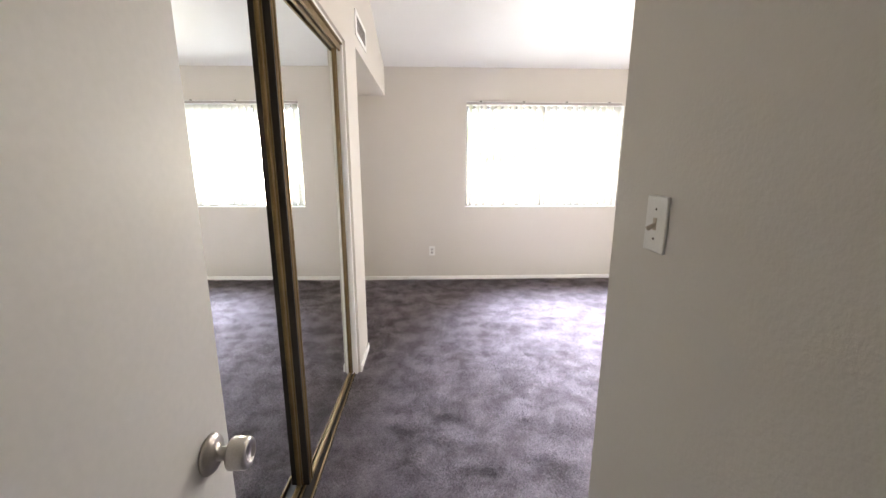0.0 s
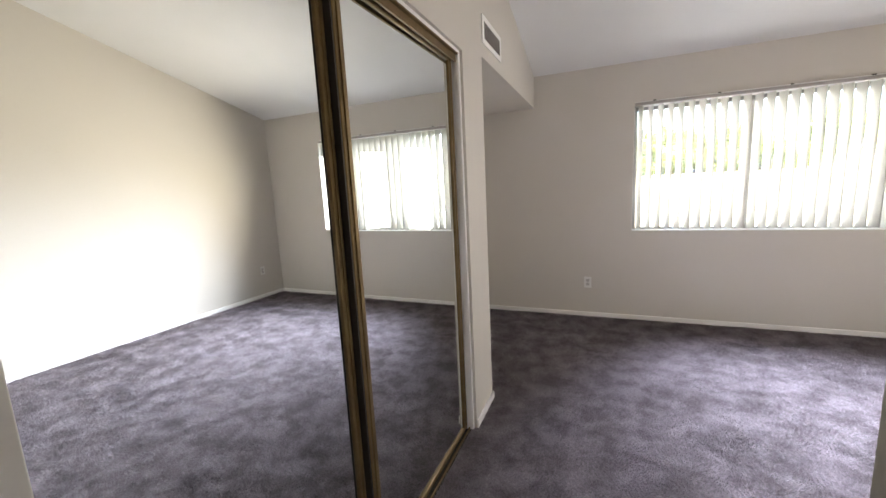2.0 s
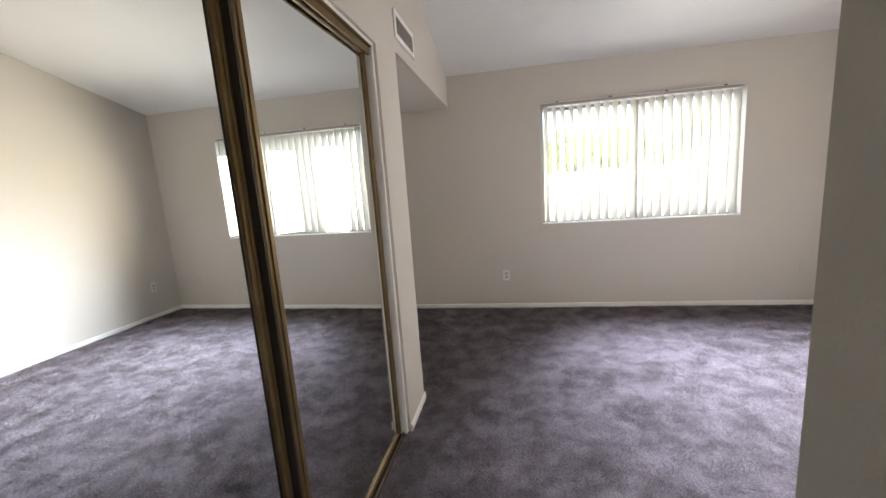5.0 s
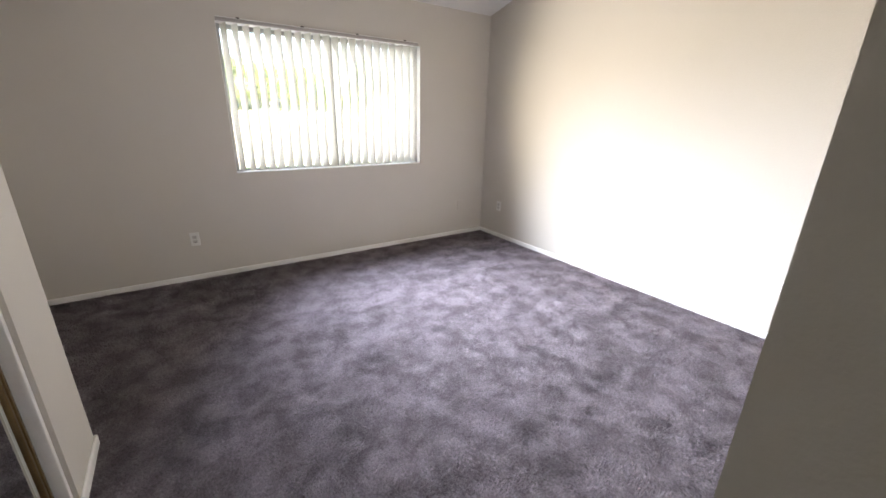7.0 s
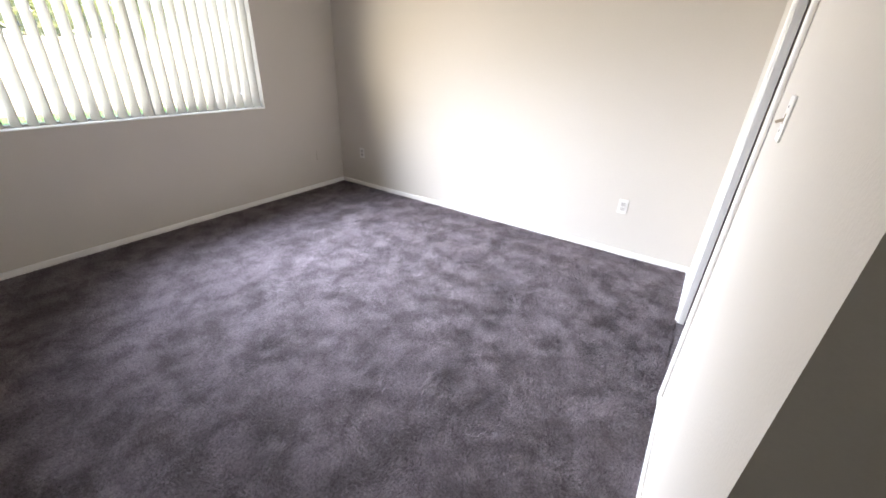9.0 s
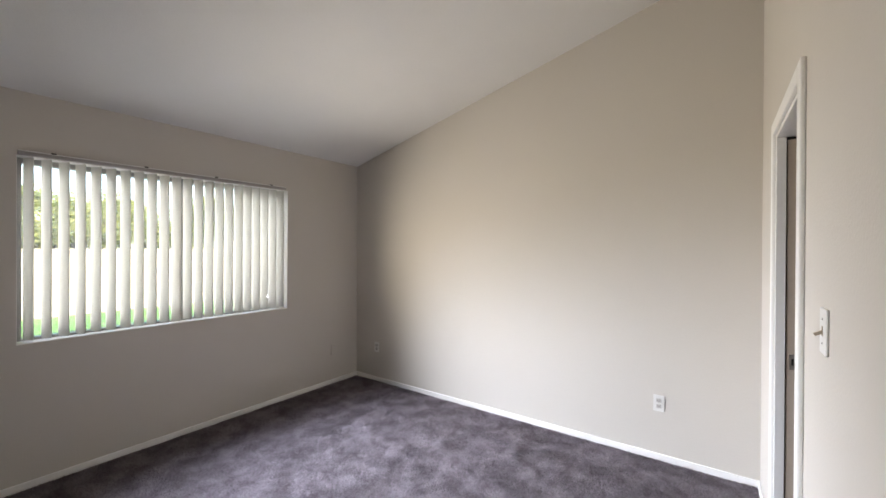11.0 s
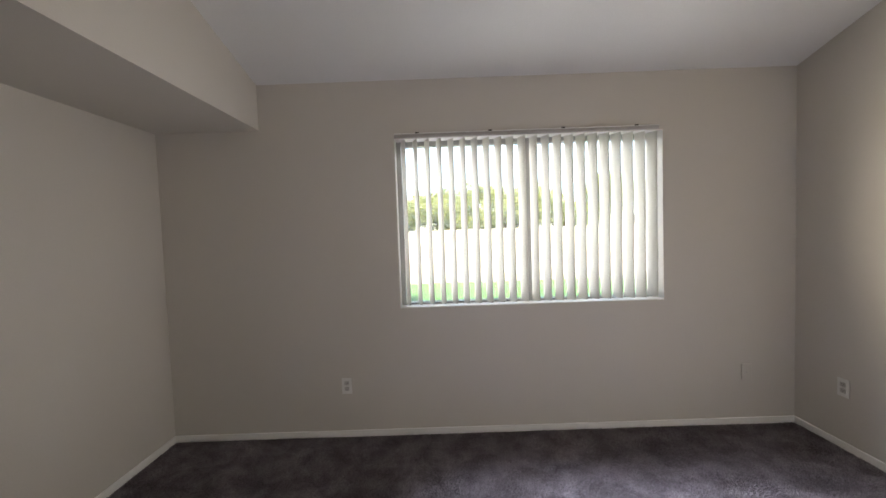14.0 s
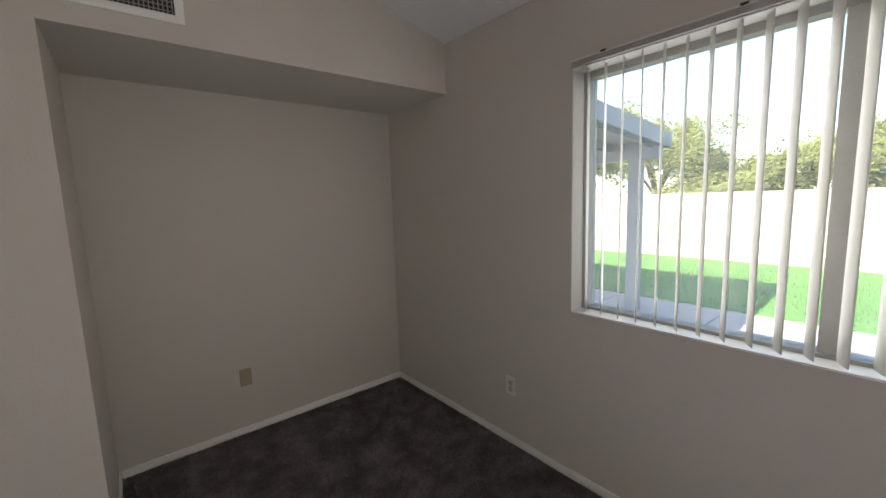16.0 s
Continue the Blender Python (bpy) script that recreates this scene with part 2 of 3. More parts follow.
X0 = CLOSET - T
bm = prism(bmesh.new(), "x", X0, CLOSET, [(ENTRY, SOFFIT), (NORTH, SOFFIT), (NORTH, LOW), (ENTRY, roof_z(ENTRY))])
structure("wall_closet_upper", bm, WALL, "greige painted wall face above the closet and alcove", "wall")
R = 0.022
bm = prism(bmesh.new(), "x", X0, CLOSET, [(ENTRY, 0), (CY0 - R, 0), (CY0 - R, CZ + R), (CY1 + R, CZ + R), (CY1 + R, 0), (ALCOVE, 0),
                                          (ALCOVE, SOFFIT), (ENTRY, SOFFIT)])
structure("wall_closet", bm, WALL, "greige painted wall around the closet opening", "wall")
bm = box(bmesh.new(), WEST, X0, ALCOVE - T, ALCOVE, 0, SOFFIT)
structure("wall_alcove", bm, WALL, "greige painted return wall of the alcove", "wall")
bm = box(bmesh.new(), WEST, X0, ENTRY, NORTH, SOFFIT, SOFFIT + 0.1)
structure("soffit", bm, WALL, "greige painted soffit over the closet and alcove", "soffit")

bm = box(bmesh.new(), WEST - T, WEST, ENTRY - 1.7, NORTH, 0, 2.5)
structure("wall_west", bm, WALL, "greige painted back wall of the alcove", "wall")

bm = bmesh.new()
for x0, x1, z0, z1 in ((WEST, -0.41, 0, 2.5), (0.41, HALL_X + T, 0, 2.5), (-0.41, 0.41, 2.05, 2.5)):
    box(bm, x0, x1, ENTRY - T, ENTRY, z0, z1)
box(bm, WEST, HALL_X + T, ENTRY - T, ENTRY, 2.5, roof_z(ENTRY))
structure("wall_entry", bm, WALL, "greige painted wall around the entry doorway", "wall")

bm = bmesh.new()
box(bm, WEST, HALL_X + T, ENTRY - 1.7, ENTRY - 1.58, 0, 2.5)
box(bm, HALL_X + T, HALL_X + 2 * T, ENTRY - 1.7, SOUTH - T, 0, 2.5)
box(bm, HALL_X + 2 * T, EAST, SOUTH - 2.0, SOUTH - 1.88, 0, 2.5)
structure("wall_back_rooms", bm, WALL, "plain greige walls closing the hall and side room", "wall")

bm = prism(bmesh.new(), "x", WEST - T, EAST + T, [(ENTRY - T, roof_z(ENTRY - T)), (NORTH + 0.15, roof_z(NORTH + 0.15)),
                                              (NORTH + 0.15, roof_z(NORTH + 0.15) + 0.12), (ENTRY - T, roof_z(ENTRY - T) + 0.12)])
structure("ceiling", bm, CEILING, "white textured ceiling sloping up from the window wall", "ceiling")
bm = bmesh.new()
box(bm, WEST - T, HALL_X + T, ENTRY - 1.7, ENTRY - T, 2.5, 2.6)
box(bm, HALL_X + T, EAST + T, SOUTH - 2.0, SOUTH - T, 2.5, 2.6)
structure("ceiling_back_rooms", bm, CEILING, "flat white ceiling of the hall and side room", "ceiling")


def carpet_pile(x0, x1, y0, y1, step, seed):
    """Cut pile as small leaning tufts; the lean wanders in patches as if brushed by feet and vacuum."""
    g = np.random.default_rng(seed)
    xs, ys = np.meshgrid(np.arange(x0, x1, step), np.arange(y0, y1, step))
    n = xs.size
    x = xs.ravel() + g.uniform(-0.5, 0.5, n) * step
    y = ys.ravel() + g.uniform(-0.5, 0.5, n) * step
    keep = ~((x > HALL_X - 0.01) & (y < SOUTH + 0.01)) & ~((x < np.where((y > CY0) & (y < CY1), CLOSET - 0.026, CLOSET + 0.01)) & (y < ALCOVE + 0.01))
    x, y = x[keep], y[keep]
    n = x.size
    lx, ly = np.zeros(n), np.zeros(n)
    for k in range(14):
        a, f, p, q = g.uniform(0, 6.28), g.uniform(5, 34), g.uniform(0, 6.28), g.uniform(0, 6.28)
        wave = np.sin(f * (x * math.cos(a) + y * math.sin(a)) + p + 1.5 * np.sin(f * 0.4 * (y * math.cos(a) - x * math.sin(a)) + q))
        lx += wave * math.cos(q) * 0.32
        ly += wave * math.sin(q) * 0.32
    lx, ly = np.tanh(lx) * 0.013 + g.normal(0, 0.003, n), np.tanh(ly) * 0.013 + g.normal(0, 0.003, n)
    t, w, h = g.uniform(0, 6.28, n), g.uniform(0.0022, 0.0042, n), g.uniform(0.009, 0.015, n)
    co = np.empty((n, 3, 3))
    co[:, 0] = np.stack([x - np.cos(t) * w, y - np.sin(t) * w, np.zeros(n)], 1)
    co[:, 1] = np.stack([x + np.cos(t) * w, y + np.sin(t) * w, np.zeros(n)], 1)
    co[:, 2] = np.stack([x + lx, y + ly, h], 1)
    me = bpy.data.meshes.new("carpet_pile")
    me.from_pydata(co.reshape(-1, 3), [], np.arange(3 * n).reshape(-1, 3))
    me.materials.append(CARPET)
    tagged(new("carpet_pile", me), "brushed taupe grey carpet tufts", "carpet", kind="stuff")


carpet_pile(WEST + 0.012, EAST - 0.012, ENTRY, NORTH - 0.012, 0.0060, 3)


def baseboard(name, x0, x1, y0, y1):
    bm = box(bmesh.new(), x0, x1, y0, y1, 0.0, 0.050, 0.005)
    structure(name, bm, TRIM, "narrow white painted baseboard", "baseboard")


B = 0.012
baseboard("baseboard", WEST, EAST, NORTH - B, NORTH)
baseboard("baseboard", EAST - B, EAST, SOUTH, NORTH - B)
baseboard("baseboard", WEST, WEST + B, ALCOVE + B, NORTH - B)
baseboard("baseboard", WEST, CLOSET + B, ALCOVE, ALCOVE + B)
baseboard("baseboard", CLOSET, CLOSET + B, CY1 + R, ALCOVE)
baseboard("baseboard", HALL_X, DX0 - 0.06, SOUTH, SOUTH + B)
baseboard("baseboard", DX1 + 0.06, EAST - B, SOUTH, SOUTH + B)
baseboard("baseboard", HALL_X - B, HALL_X, ENTRY, SOUTH + B)
baseboard("baseboard", CLOSET, CLOSET + B, ENTRY, CY0 - R)

# closet jamb and head lining, set back from the wall face
bm = bmesh.new()
for y0, y1, z0, z1 in ((CY1, CY1 + R, 0.0, CZ + R), (CY0 - R, CY0, 0.0, CZ + R), (CY0, CY1, CZ, CZ + R)):
    box(bm, X0, CLOSET - 0.014, y0, y1, z0, z1, 0.003)
structure("trim", bm, TRIM, "white painted lining of the closet opening", "trim")

# south doorway: casing, jamb lining with stop, strike plate
door = thing("door_1", pose(0, 0, 0), "open white doorway casing with a latch plate", "doorway", kind="structure")
for x0, x1, z0, z1 in ((DX0 - 0.06, DX0, 0, DZ + 0.06), (DX1, DX1 + 0.06, 0, DZ + 0.06), (DX0, DX1, DZ, DZ + 0.06)):
    part("casing", box(bmesh.new(), x0, x1, SOUTH, SOUTH + 0.016, z0, z1, 0.005), TRIM, door)
for x0, x1, z0, z1 in ((DX0, DX0 + 0.018, 0, DZ), (DX0 + 0.018, DX1, DZ - 0.018, DZ)):
    part("jamb", box(bmesh.new(), x0, x1, SOUTH - T - 0.002, SOUTH + 0.003, z0, z1, 0.002), TRIM, door)
for y0, y1 in ((SOUTH - T - 0.002, SOUTH - 0.086), (SOUTH - 0.034, SOUTH + 0.003)):
    part("jamb", box(bmesh.new(), DX1 - 0.018, DX1, y0, y1, 0, DZ - 0.018, 0.002), TRIM, door)
# thin dark sheet in place of the pocket's shaded depth
part("pocket_shade", box(bmesh.new(), DX1 - 0.002, DX1 + 0.001, SOUTH - 0.086, SOUTH - 0.034, 0, DZ - 0.018), SLOT_SHADE, door, "dark sheet for the shade in the pocket slot")
pocket = thing("pocket_door", pose(DX1 - 0.014, SOUTH - 0.060, 0.018), "beige pocket door slid back into the wall", "door")
part("leaf", box(bmesh.new(), 0, 0.010, -0.0235, 0.0235, 0, DZ - 0.05, 0.002), POCKET, pocket)
latch = part("latch", box(bmesh.new(), -0.003, 0.004, -0.013, 0.013, 0.93, 1.0, 0.001), STEEL, pocket, "steel edge latch plate")
part("keyhole", box(bmesh.new(), -0.0042, -0.002, -0.004, 0.004, 0.95, 0.98), SLOT_SHADE, latch)

# ---- window ----
win = thing("window_1", pose(0, 0, 0), "grey metal framed sliding window in a white painted recess", "window", kind="structure")
GY = NORTH + 0.118
bmf = bmesh.new()
for x0, x1, z0, z1 in ((WX0, WX0 + 0.035, WZ0, WZ1), (WX1 - 0.035, WX1, WZ0, WZ1), (WX0 + 0.035, WX1 - 0.035, WZ0, WZ0 + 0.022), (WX0 + 0.035, WX1 - 0.035, WZ1 - 0.035, WZ1)):
    box(bmf, x0, x1, GY - 0.025, GY + 0.045, z0, z1, 0.003)
part("window_frame", bmf, ALUMINIUM, win)
MID = 1.372
part("mullion", box(bmesh.new(), MID - 0.028, MID + 0.028, GY - 0.02, GY + 0.03, WZ0 + 0.022, WZ1 - 0.035, 0.003), ALUMINIUM, win)
for x0, x1, dy in ((WX0 + 0.035, MID, 0.012), (MID, WX1 - 0.035, 0.0)):
    p = part("pane", box(bmesh.new(), x0, x1, GY + dy, GY + dy + 0.004, WZ0 + 0.022, WZ1 - 0.035), GLASS, win)
    p.visible_shadow = False
part("window_sill", box(bmesh.new(), WX0 + 0.001, WX1 - 0.001, NORTH + 0.002, GY - 0.025, WZ0, WZ0 + 0.008, 0.002), TRIM, win, "white painted sill board")
bmf = bmesh.new()
for x0, x1, z0, z1 in ((WX0, WX0 + 0.003, WZ0 + 0.008, WZ1), (WX1 - 0.003, WX1, WZ0 + 0.008, WZ1), (WX0 + 0.003, WX1 - 0.003, WZ1 - 0.003, WZ1)):
    box(bmf, x0, x1, NORTH + 0.001, GY - 0.025, z0, z1)
part("reveal", bmf, TRIM, win, "white painted window return")

# vertical blind
BY = NORTH + 0.045
blind = thing("vertical_blind", pose(0, BY, WZ1 + 0.022), "white vinyl vertical blind with half-open vanes", "blind")
bm = box(bmesh.new(), WX0 + 0.004, WX1 - 0.035, -0.066, -0.046, -0.021, 0.004, 0.003)
part("headrail", bm, RAIL, blind, "grey metal headrail")
bm = box(bmesh.new(), WX0 + 0.003, WX1 - 0.035, -0.070, -0.064, 0.002, 0.009, 0.0015)
part("valance_strip", bm, PLATE, blind)
for i in range(4):
    x = WX0 + 0.16 + i * 0.49
    part("bracket", box(bmesh.new(), x - 0.012, x + 0.012, -0.071, -0.045, 0.004, 0.013, 0.001), BRONZE_AND_SHADE, blind, "small dark clip")


def vane_mesh(height):
    bm = bmesh.new()
    wide, bow, thick = 0.089, 0.006, 0.0012
    n = 8
    rows = []
    for z in (0, -height):
        front = []
        for i in range(n + 1):
            s = i / n * 2 - 1
            front.append(bm.verts.new((s * wide / 2, bow * (1 - s * s), z)))
        back = [bm.verts.new((v.co.x, v.co.y + thick, z)) for v in front]
        rows.append((front, back))
    (f0, b0), (f1, b1) = rows
    for i in range(n):
        bm.faces.new((f0[i], f0[i + 1], f1[i + 1], f1[i]))
        bm.faces.new((b0[i + 1], b0[i], b1[i], b1[i + 1]))
        bm.faces.new((f0[i], b0[i], b0[i + 1], f0[i + 1]))
        bm.faces.new((f1[i], f1[i + 1], b1[i + 1], b1[i]))
    bm.faces.new((f0[0], f1[0], b1[0], b0[0]))
    bm.faces.new((f0[n], b0[n], b1[n], f1[n]))
    return bm


first = part("vane", vane_mesh(WZ1 - WZ0 - 0.020), VANE, blind, smooth=True)
clip = finish(lathe(bmesh.new(), [(0, 0.012), (0.004, 0.012), (0.004, -0.004), (0.007, -0.006), (0.007, -0.014), (0, -0.014)], 10), "carrier", PLATE)
rng = random.Random(4)
xs = [WX0 + 0.058 + 0.0812 * i for i in range(22)]
for i, x in enumerate(xs):
    turn = VANE_TURN + rng.uniform(-1.5, 1.5)
    m = pose(x, rng.uniform(-0.002, 0.002), -0.026, rng.uniform(-0.05, 0.05), rng.uniform(-0.05, 0.05), turn)
    v = first if i == 0 else new("vane", first.data)
    v.parent, v.matrix_basis = blind, m
    c = clip if i == 0 else new("carrier", clip.data)
    c.parent, c.matrix_basis = blind, pose(x, 0, -0.022)

# ---- closet mirror doors and track ----


def mirror_door(y0, y1, x, slant, label):
    d = thing("closet_mirror_door", pose(x, (y0 + y1) / 2, 0.022, 0, 0, -slant), label, "closet door", "sliding closet doors")
    w, h = (y1 - y0) / 2, CZ - 0.022 - 0.016
    s, th = 0.042, 0.026
    for sgn in (-1, 1):
        a, b = sorted((sgn * w, sgn * (w - s)))
        bm = box(bmesh.new(), -th, 0, a, b, 0, h, 0.004)
        box(bm, -0.004, 0.005, (a + b) / 2 - 0.006, (a + b) / 2 + 0.006, 0.01, h - 0.01, 0.002)
        st = part("stile", bm, BRASS, d, "antique brass stile")
        e = sgn * w
        a, b = sorted((e - sgn * 0.002, e + sgn * 0.007))
        # added dark strip that stands in for shade on the stile's edge
        part("edge_shade", box(bmesh.new(), -th - 0.004, -0.003, a, b, 0.0, h), BRONZE_AND_SHADE, st, "dark strip for the shaded stile edge")
    part("rail", box(bmesh.new(), -th, 0, -w + s, w - s, 0, 0.022, 0.004), BRASS, d, "antique brass rail")
    part("rail", box(bmesh.new(), -th, 0, -w + s, w - s, h - 0.024, h, 0.004), BRASS, d, "antique brass rail")
    part("mirror", box(bmesh.new(), -0.014, -0.008, -w + s - 0.004, w - s + 0.004, 0.019, h - 0.021), MIRROR, d, "clear mirror glass")


mirror_door(1.592, 2.526, -0.500, 0.65, "brass-framed mirror closet door on the front track")
mirror_door(0.635, 1.600, -0.545, 0.9, "brass-framed mirror closet door on the rear track")
bm = box(bmesh.new(), X0 + 0.004, CLOSET - 0.027, CY0 + 0.01, CY1 - 0.01, 0.0, 0.005)
structure("trim", bm, BRONZE_AND_SHADE, "dark channel of the closet door track", "trim")
bm = bmesh.new()
for x in (-0.560, -0.530, -0.484):
    box(bm, x - 0.003, x + 0.003, CY0 + 0.01, CY1 - 0.01, 0.005, 0.020, 0.001)
structure("trim", bm, BRASS, "brass bottom track of the sliding closet doors", "trim")
bm = box(bmesh.new(), X0 + 0.004, CLOSET - 0.01, CY0 + 0.01, CY1 - 0.01, CZ - 0.006, CZ)
box(bm, CLOSET - 0.034, CLOSET - 0.024, CY0 + 0.01, CY1 - 0.01, CZ - 0.040, CZ - 0.006, 0.002)
structure("trim", bm, BRASS, "brass head track of the sliding closet doors", "trim")

# ---- entry door leaf ----
leaf = thing("entry_door", pose(-0.355, ENTRY + 0.018, 0.014), "flush white painted entry door standing open", "door")
part("leaf", box(bmesh.new(), -0.035, 0, 0, 0.745, 0, 2.02, 0.002), DOOR, leaf)
bm = lathe(bmesh.new(), [(0, 0), (0.033, 0), (0.034, 0.003), (0.030, 0.009), (0.022, 0.012), (0.012, 0.014), (0.011, 0.030), (0.016, 0.033),
                         (0.0255, 0.036), (0.0268, 0.040), (0.0262, 0.062), (0.024, 0.066), (0.017, 0.067), (0.015, 0.064), (0, 0.064)], 36)
part("knob", bm, STEEL, leaf, "satin nickel door knob", True).matrix_basis = pose(0, 0.685, 0.90, 0, 90, 0)
bm = box(bmesh.new(), -0.029, -0.006, 0.744, 0.747, 0.87, 0.93)
part("latch_plate", bm, STEEL, leaf, "satin nickel latch plate")
for z in (0.2, 1.0, 1.8):
    part("hinge", lathe(bmesh.new(), [(0, z), (0.006, z), (0.006, z + 0.09), (0, z + 0.09)], 12, pose(0.004, -0.005, 0)), STEEL, leaf)

# ---- plates on the walls ----


def outlet(m, label):
    """A duplex receptacle; local y points out of the wall."""
    o = thing("wall_outlet", m, label, "outlet", "wall outlets")
    part("plate", box(bmesh.new(), -0.035, 0.035, 0, 0.006, -0.057, 0.057, 0.0025), PLATE, o)
    for z in (-0.0195, 0.0195):
        s = part("socket", box(bmesh.new(), -0.0165, 0.0165, 0.004, 0.0085, z - 0.014, z + 0.014, 0.004), SOCKET, o)
        for x, hh in ((-0.0063, 0.004), (0.0063, 0.0033)):
            part("slot", box(bmesh.new(), x - 0.0012, x + 0.0012, 0.0075, 0.0088, z - hh + 0.003, z + hh + 0.003), SLOT_SHADE, s)
        part("slot", lathe(bmesh.new(), [(0, 0.0088), (0.0025, 0.0088), (0.0025, 0.0075), (0, 0.0075)], 10, pose(0, 0, z - 0.007) @ pose(0, 0, 0, -90, 0, 0) ), SLOT_SHADE, s)
    part("screw", lathe(bmesh.new(), [(0, 0.0075), (0.002, 0.0072), (0.003, 0.006), (0, 0.006)], 12, pose(0, 0, 0, -90, 0, 0)), STEEL, o)
    return o


def cover_plate(m, mat, label, wide=0.07, tall=0.115, hole=True):
    o = thing("cover_plate", m, label, "wall plate")
    part("plate", box(bmesh.new(), -wide / 2, wide / 2, 0, 0.006, -tall / 2, tall / 2, 0.0025), mat, o)
    if hole:
        part("jack", lathe(bmesh.new(), [(0, 0.0095), (0.003, 0.0095), (0.0045, 0.008), (0.0045, 0.0055), (0, 0.0055)], 12, pose(0, 0, 0, -90, 0, 0)), STEEL, o)
    for z in (-tall * 0.37, tall * 0.37):
        part("screw", lathe(bmesh.new(), [(0, 0.0075), (0.002, 0.0072), (0.003, 0.0055), (0, 0.0055)], 12, pose(0, 0, z) @ pose(0, 0, 0, -90, 0, 0)), STEEL, o)
    return o


def light_switch(m, label):
    o = thing("light_switch", m, label, "light switch", "toggle light switches")
    part("plate", box(bmesh.new(), -0.035, 0.035, 0, 0.007, -0.057, 0.057, 0.003, 3), PLATE, o)
    part("collar", box(bmesh.new(), -0.0055, 0.0055, 0.006, 0.0085, -0.0125, 0.0125, 0.001), TOGGLE, o)
    bm = box(bmesh.new(), -0.0038, 0.0038, 0.0, 0.019, -0.004, 0.004, 0.0015)
    part("toggle", bm, TOGGLE, o).matrix_basis = pose(0, 0.006, -0.001, -28, 0, 0)
    for z in (-0.030, 0.030):
        part("screw", lathe(bmesh.new(), [(0, 0.0085), (0.002, 0.0082), (0.0032, 0.0065), (0, 0.0065)], 12, pose(0, 0, z) @ pose(0, 0, 0, -90, 0, 0)), SCREW, o)
    return o


outlet(pose(0.068, NORTH, 0.364, 0, 0, 180), "white duplex outlet on the wall below the window")
outlet(pose(EAST, 1.627, 0.405, 0, 0, 90), "white duplex outlet on the bright side wall")
outlet(pose(EAST, 4.417, 0.381, 0, 0, 90), "white duplex outlet near the far room corner")
cover_plate(pose(2.843, NORTH, 0.369, 0, 0, 180), WALL, "cover plate painted over in wall colour")
cover_plate(pose(WEST, 3.58, 0.376, 0, 0, -90), IVORY, "ivory cover plate on the alcove wall", hole=False)
light_switch(pose(HALL_X, 0.880, 1.272, 0, 0, 90), "white toggle switch on the passage wall")
light_switch(pose(1.36, SOUTH, 1.30, 0, 0, 0), "white toggle switch beside the narrow doorway")

# ---- air vent over the alcove ----
VY0, VY1, VZ0, VZ1 = 2.920, 3.355, 2.215, 2.375
vent = thing("air_vent", pose(CLOSET, (VY0 + VY1) / 2, (VZ0 + VZ1) / 2), "white metal return grille with a dark egg-crate grid", "air vent")
hw, hh = (VY1 - VY0) / 2, (VZ1 - VZ0) / 2
bm = bmesh.new()
for y0, y1, z0, z1 in ((-hw, -hw + 0.032, -hh, hh), (hw - 0.032, hw, -hh, hh), (-hw + 0.032, hw - 0.032, -hh, -hh + 0.032), (-hw + 0.032, hw - 0.032, hh - 0.032, hh)):
    box(bm, 0, 0.010, y0, y1, z0, z1, 0.003)
part("frame", bm, TRIM, vent)
part("backing", box(bmesh.new(), 0.0005, 0.002, -hw + 0.03, hw - 0.03, -hh + 0.03, hh - 0.03), SLOT_SHADE, vent, "black duct opening")
fin = None
for i in range(24):
    y = -hw + 0.04 + i * (2 * hw - 0.08) / 23
    if fin is None:
        fin = part("slat", box(bmesh.new(), 0.002, 0.009, -0.0018, 0.0018, -hh + 0.031, hh - 0.031), RAIL, vent)
        f = fin
    else:
        f = new("slat", fin.data)
        f.parent = vent
    f.matrix_basis = pose(0, y, 0)

bar = None
for i in range(5):
    z = -hh + 0.044 + i * (2 * hh - 0.088) / 4
    if bar is None:
        bar = part("crossbar", box(bmesh.new(), 0.0022, 0.0055, -hw + 0.031, hw - 0.031, -0.0014, 0.0014), RAIL, vent)
        f = bar
    else:
        f = new("crossbar", bar.data)
        f.parent = vent
    f.matrix_basis = pose(0, 0, z)

# ---- outdoors ----
GZ = -0.15
bm = bmesh.new()
bmesh.ops.create_grid(bm, x_segments=8, y_segments=8, size=600, matrix=pose(0, 300, GZ - 0.03))
structure("ground", bm, EARTH, "dry earth reaching the horizon", "ground")
bm = box(bmesh.new(), -14, 16, 9.35, 13.75, GZ - 0.1, GZ)
structure("lawn", bm, GRASS, "bright green mown lawn behind the patio", "lawn")
bm = bmesh.new()
rng = random.Random(8)
for _ in range(9000):
    x, y = rng.uniform(-8, 6), rng.uniform(9.36, 13.7)
    h, a, l = rng.uniform(0.03, 0.07), rng.uniform(0, 6.28), rng.uniform(-0.02, 0.02)
    dx, dy = 0.006 * math.cos(a), 0.006 * math.sin(a)
    bm.faces.new([bm.verts.new(p) for p in ((x - dx, y - dy, GZ), (x + dx, y + dy, GZ), (x + l, y + l, GZ + h))])
tagged(finish(bm, "grass", GRASS), "short green blades of the lawn", "grass", kind="stuff")
patio = structure("patio", box(bmesh.new(), -14, 16, NORTH + 0.15, 9.35, GZ - 0.1, GZ - 0.02), CONCRETE, "grey concrete patio slab", "patio")
slab = None
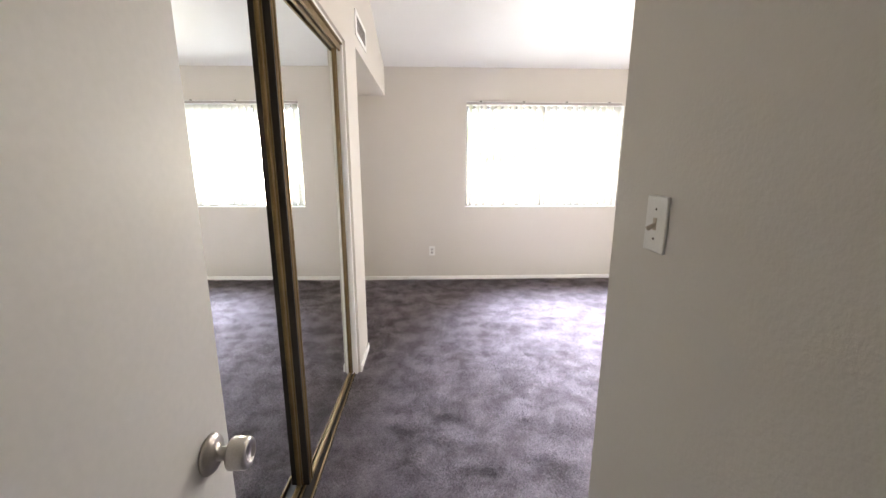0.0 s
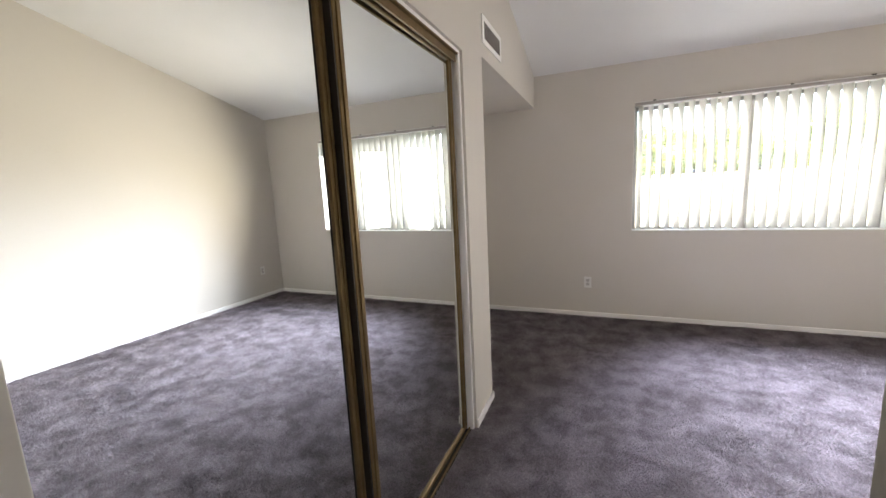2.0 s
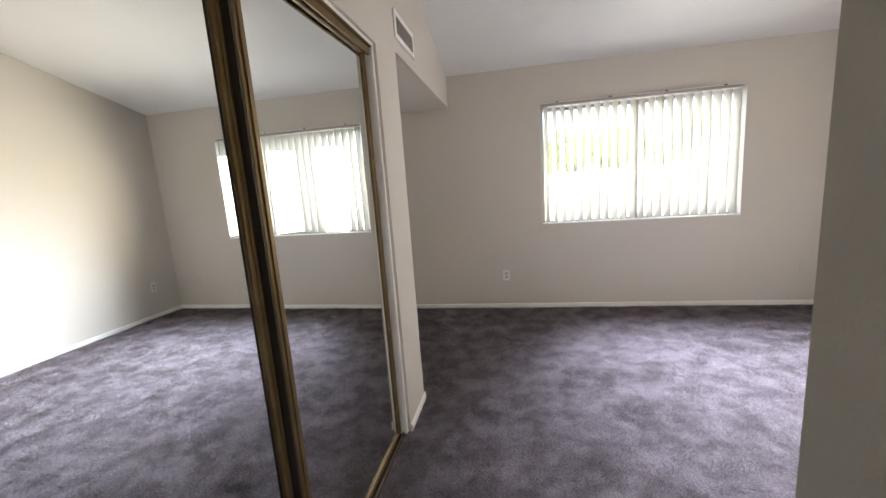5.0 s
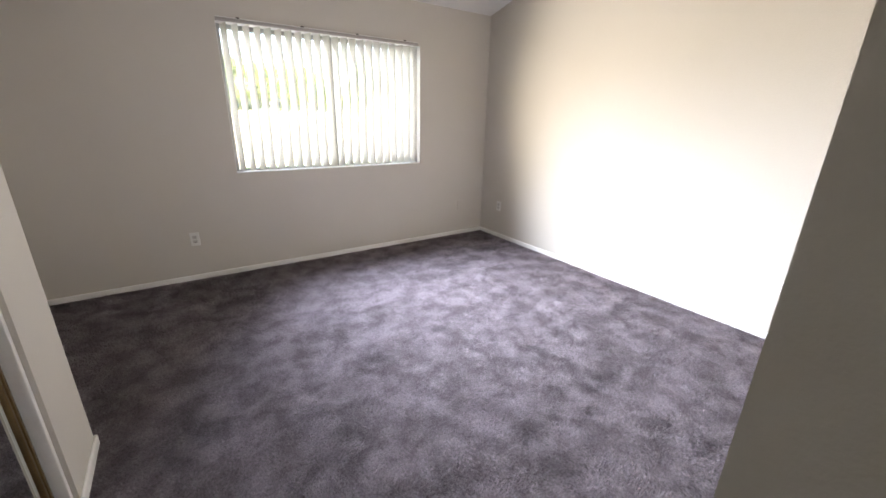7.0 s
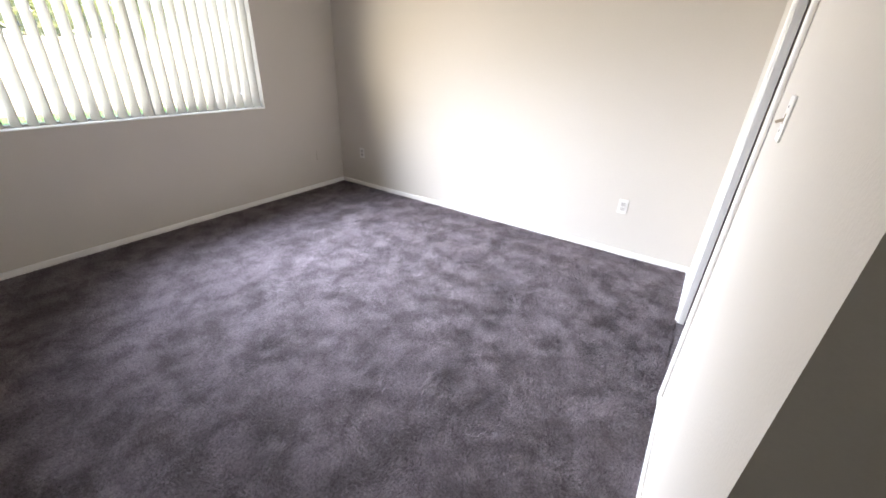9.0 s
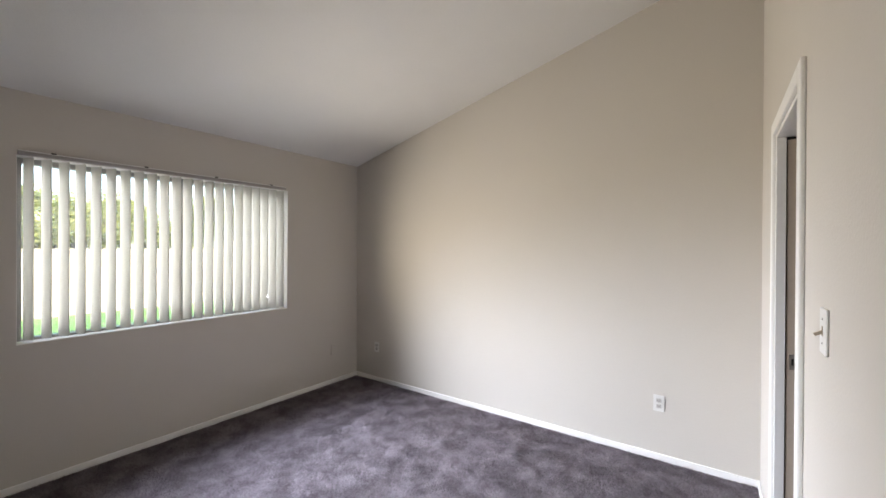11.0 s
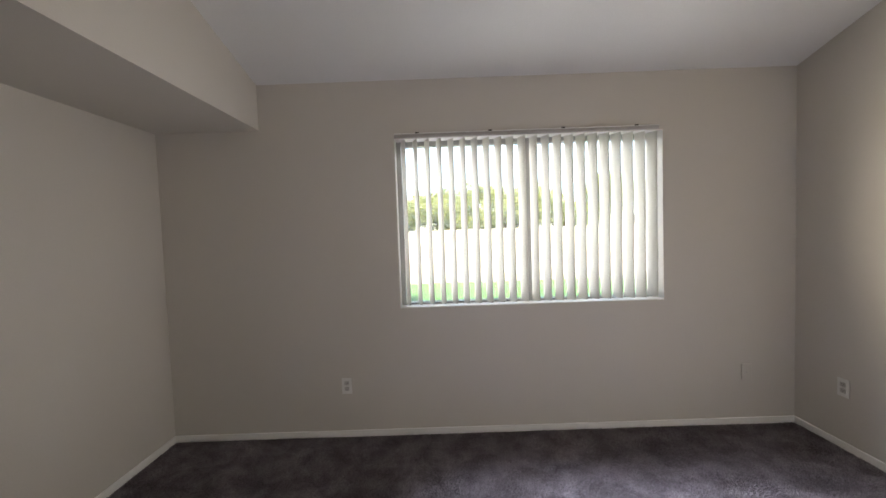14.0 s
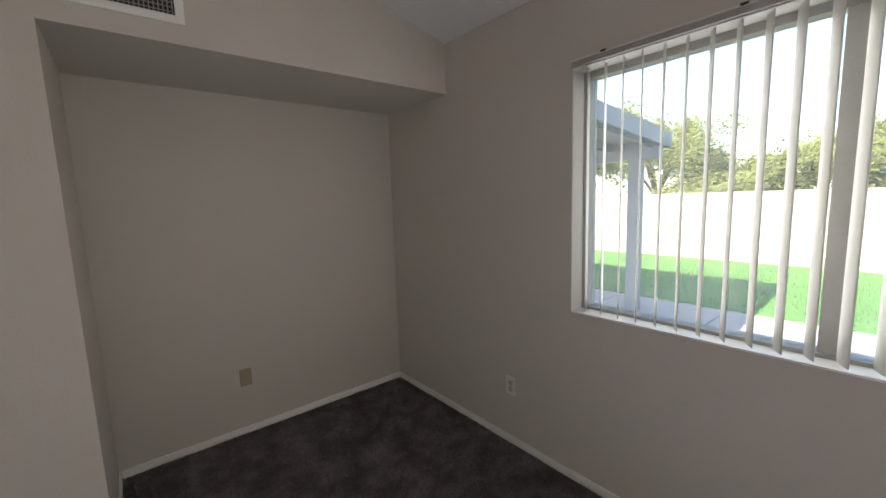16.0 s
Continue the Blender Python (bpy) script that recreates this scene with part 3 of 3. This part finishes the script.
for i in range(12):
    for j in range(3):
        if slab is None:
            slab = part("slab", box(bmesh.new(), -0.715, 0.715, -0.715, 0.715, -0.02, 0.0, 0.006, 1), CONCRETE, patio)
            s = slab
        else:
            s = new("slab", slab.data)
            s.parent = patio
        s.matrix_basis = pose(-8 + i * 1.45, 5.65 + j * 1.45, GZ - 0.001)

# garden wall of blocks with a cap
fence = thing("garden_wall", pose(0, 13.8, GZ), "tan concrete block garden wall with a cap", "wall", kind="structure")
part("core", box(bmesh.new(), -22, 24, 0.02, 0.17, -0.1, 1.50), BLOCK, fence)
bm = bmesh.new()
for r in range(8):
    for c in range(52):
        x = -10 + c * 0.4 + (0.2 if r % 2 else 0)
        box(bm, x + 0.005, x + 0.395, 0.008, 0.03, r * 0.19 + 0.005, r * 0.19 + 0.185)
tagged(part("block", bm, BLOCK, fence), kind="stuff")
part("cap", box(bmesh.new(), -22, 24, -0.01, 0.2, 1.52, 1.57, 0.01), BLOCK, fence)

# own eave and outer wall
bm = prism(bmesh.new(), "x", -6, 8, [(NORTH + 0.152, 2.34), (5.42, 2.24), (5.42, 2.38), (NORTH + 0.152, 2.55)])
structure("eave", bm, TIMBER, "blue-grey painted eave above the window", "eave")

# patio cover with post, beam, rafters and shingle roof
cover = thing("patio_cover", pose(0, 0, GZ), "blue-grey timber patio cover with a shingle roof", "patio cover")
for x in (-0.92, -5.2):
    part("post", box(bmesh.new(), x - 0.075, x + 0.075, 8.37, 8.52, 0, 2.07, 0.006), TIMBER, cover)
part("beam", box(bmesh.new(), -5.6, -0.62, 8.38, 8.51, 2.06, 2.20, 0.006), TIMBER, cover)


# the roof falls away from the house towards the garden
def cover_z(y):
    return 2.26 + 0.09 * (8.72 - y)


def sloped(x0, x1, y0, y1, low, high):
    return prism(bmesh.new(), "x", x0, x1, [(y0, cover_z(y0) + low), (y1, cover_z(y1) + low), (y1, cover_z(y1) + high), (y0, cover_z(y0) + high)])


part("roof", sloped(-6.0, -0.63, 5.0, 8.70, 0.06, 0.12), SHINGLE, cover)
for k in range(14):
    y = 5.0 + k * 0.265
    part("shingle_course", sloped(-6.02, -0.60, y, y + 0.285, 0.121, 0.135), SHINGLE, cover)
for x in (-0.63, -6.03):
    part("fascia", sloped(x, x + 0.035, 5.0, 8.72, -0.06, 0.119), TIMBER, cover)
part("fascia", box(bmesh.new(), -5.99, -0.635, 8.702, 8.735, 2.20, 2.375, 0.004), TIMBER, cover)
for i in range(9):
    x = -5.7 + i * 0.61
    part("rafter", sloped(x, x + 0.045, 5.02, 8.69, -0.05, 0.058), TIMBER, cover)


def tree(x, y, height, spread, seed, label):
    rng = random.Random(seed)
    t = thing("tree", pose(x, y, GZ - 0.02), label, "tree", "trees behind the garden wall")
    bm = bmesh.new()

    def limb(a, b, r0, r1):
        d = (b - a)
        q = d.to_track_quat("Z", "Y").to_matrix().to_4x4()
        m = Matrix.Translation(a) @ q
        lathe(bm, [(0, 0), (r0, 0), (r0 * 0.6 + r1 * 0.4, d.length * 0.5), (r1, d.length), (0, d.length)], 8, m)

    fork = Vector((rng.uniform(-.1, .1), rng.uniform(-.1, .1), height * 0.35))
    limb(Vector((0, 0, -0.1)), fork, 0.13, 0.09)
    tips = []
    for i in range(9):
        a = i * 0.7 * 3.3 + rng.uniform(-.4, .4)
        tip = Vector((math.cos(a) * spread * rng.uniform(.3, .75), math.sin(a) * spread * rng.uniform(.3, .75), height * rng.uniform(.5, .93)))
        limb(fork, tip, 0.06, 0.015)
        tips.append(tip)
    part("trunk", bm, BARK, t)
    vs, fs = [], []
    for tip in tips:
        for k in range(6):
            c = tip + Vector((rng.gauss(0, .35) * spread * .5, rng.gauss(0, .35) * spread * .5, rng.gauss(0, .3) * height * .2))
            r = rng.uniform(.25, .5)
            for _ in range(230):
                p = c + Vector((rng.gauss(0, r * .6), rng.gauss(0, r * .6), rng.gauss(0, r * .5)))
                u = Vector((rng.gauss(0, 1), rng.gauss(0, 1), rng.gauss(0, .6))).normalized() * rng.uniform(.045, .085)
                w = u.orthogonal().normalized() * 0.030
                n = len(vs)
                vs += [p - u, p + w, p + u, p - w]
                fs.append((n, n + 1, n + 2, n + 3))
    me = bpy.data.meshes.new("crown")
    me.from_pydata(vs, [], fs)
    me.materials.append(LEAF)
    new("crown", me).parent = t


for i, (x, y, hgt, sp) in enumerate(((-6.6, 16.2, 4.6, 2.2), (-4.0, 17.0, 4.2, 2.0), (-1.6, 16.4, 2.7, 1.7), (0.6, 17.1, 3.0, 1.8), (3.0, 16.5, 3.4, 1.9),
                                      (5.4, 17.2, 3.1, 1.9), (8.2, 16.6, 3.5, 2.0), (-9.4, 17.3, 3.7, 2.2))):
    tree(x, y, hgt, sp, 30 + i, "leafy green garden tree behind the block wall")
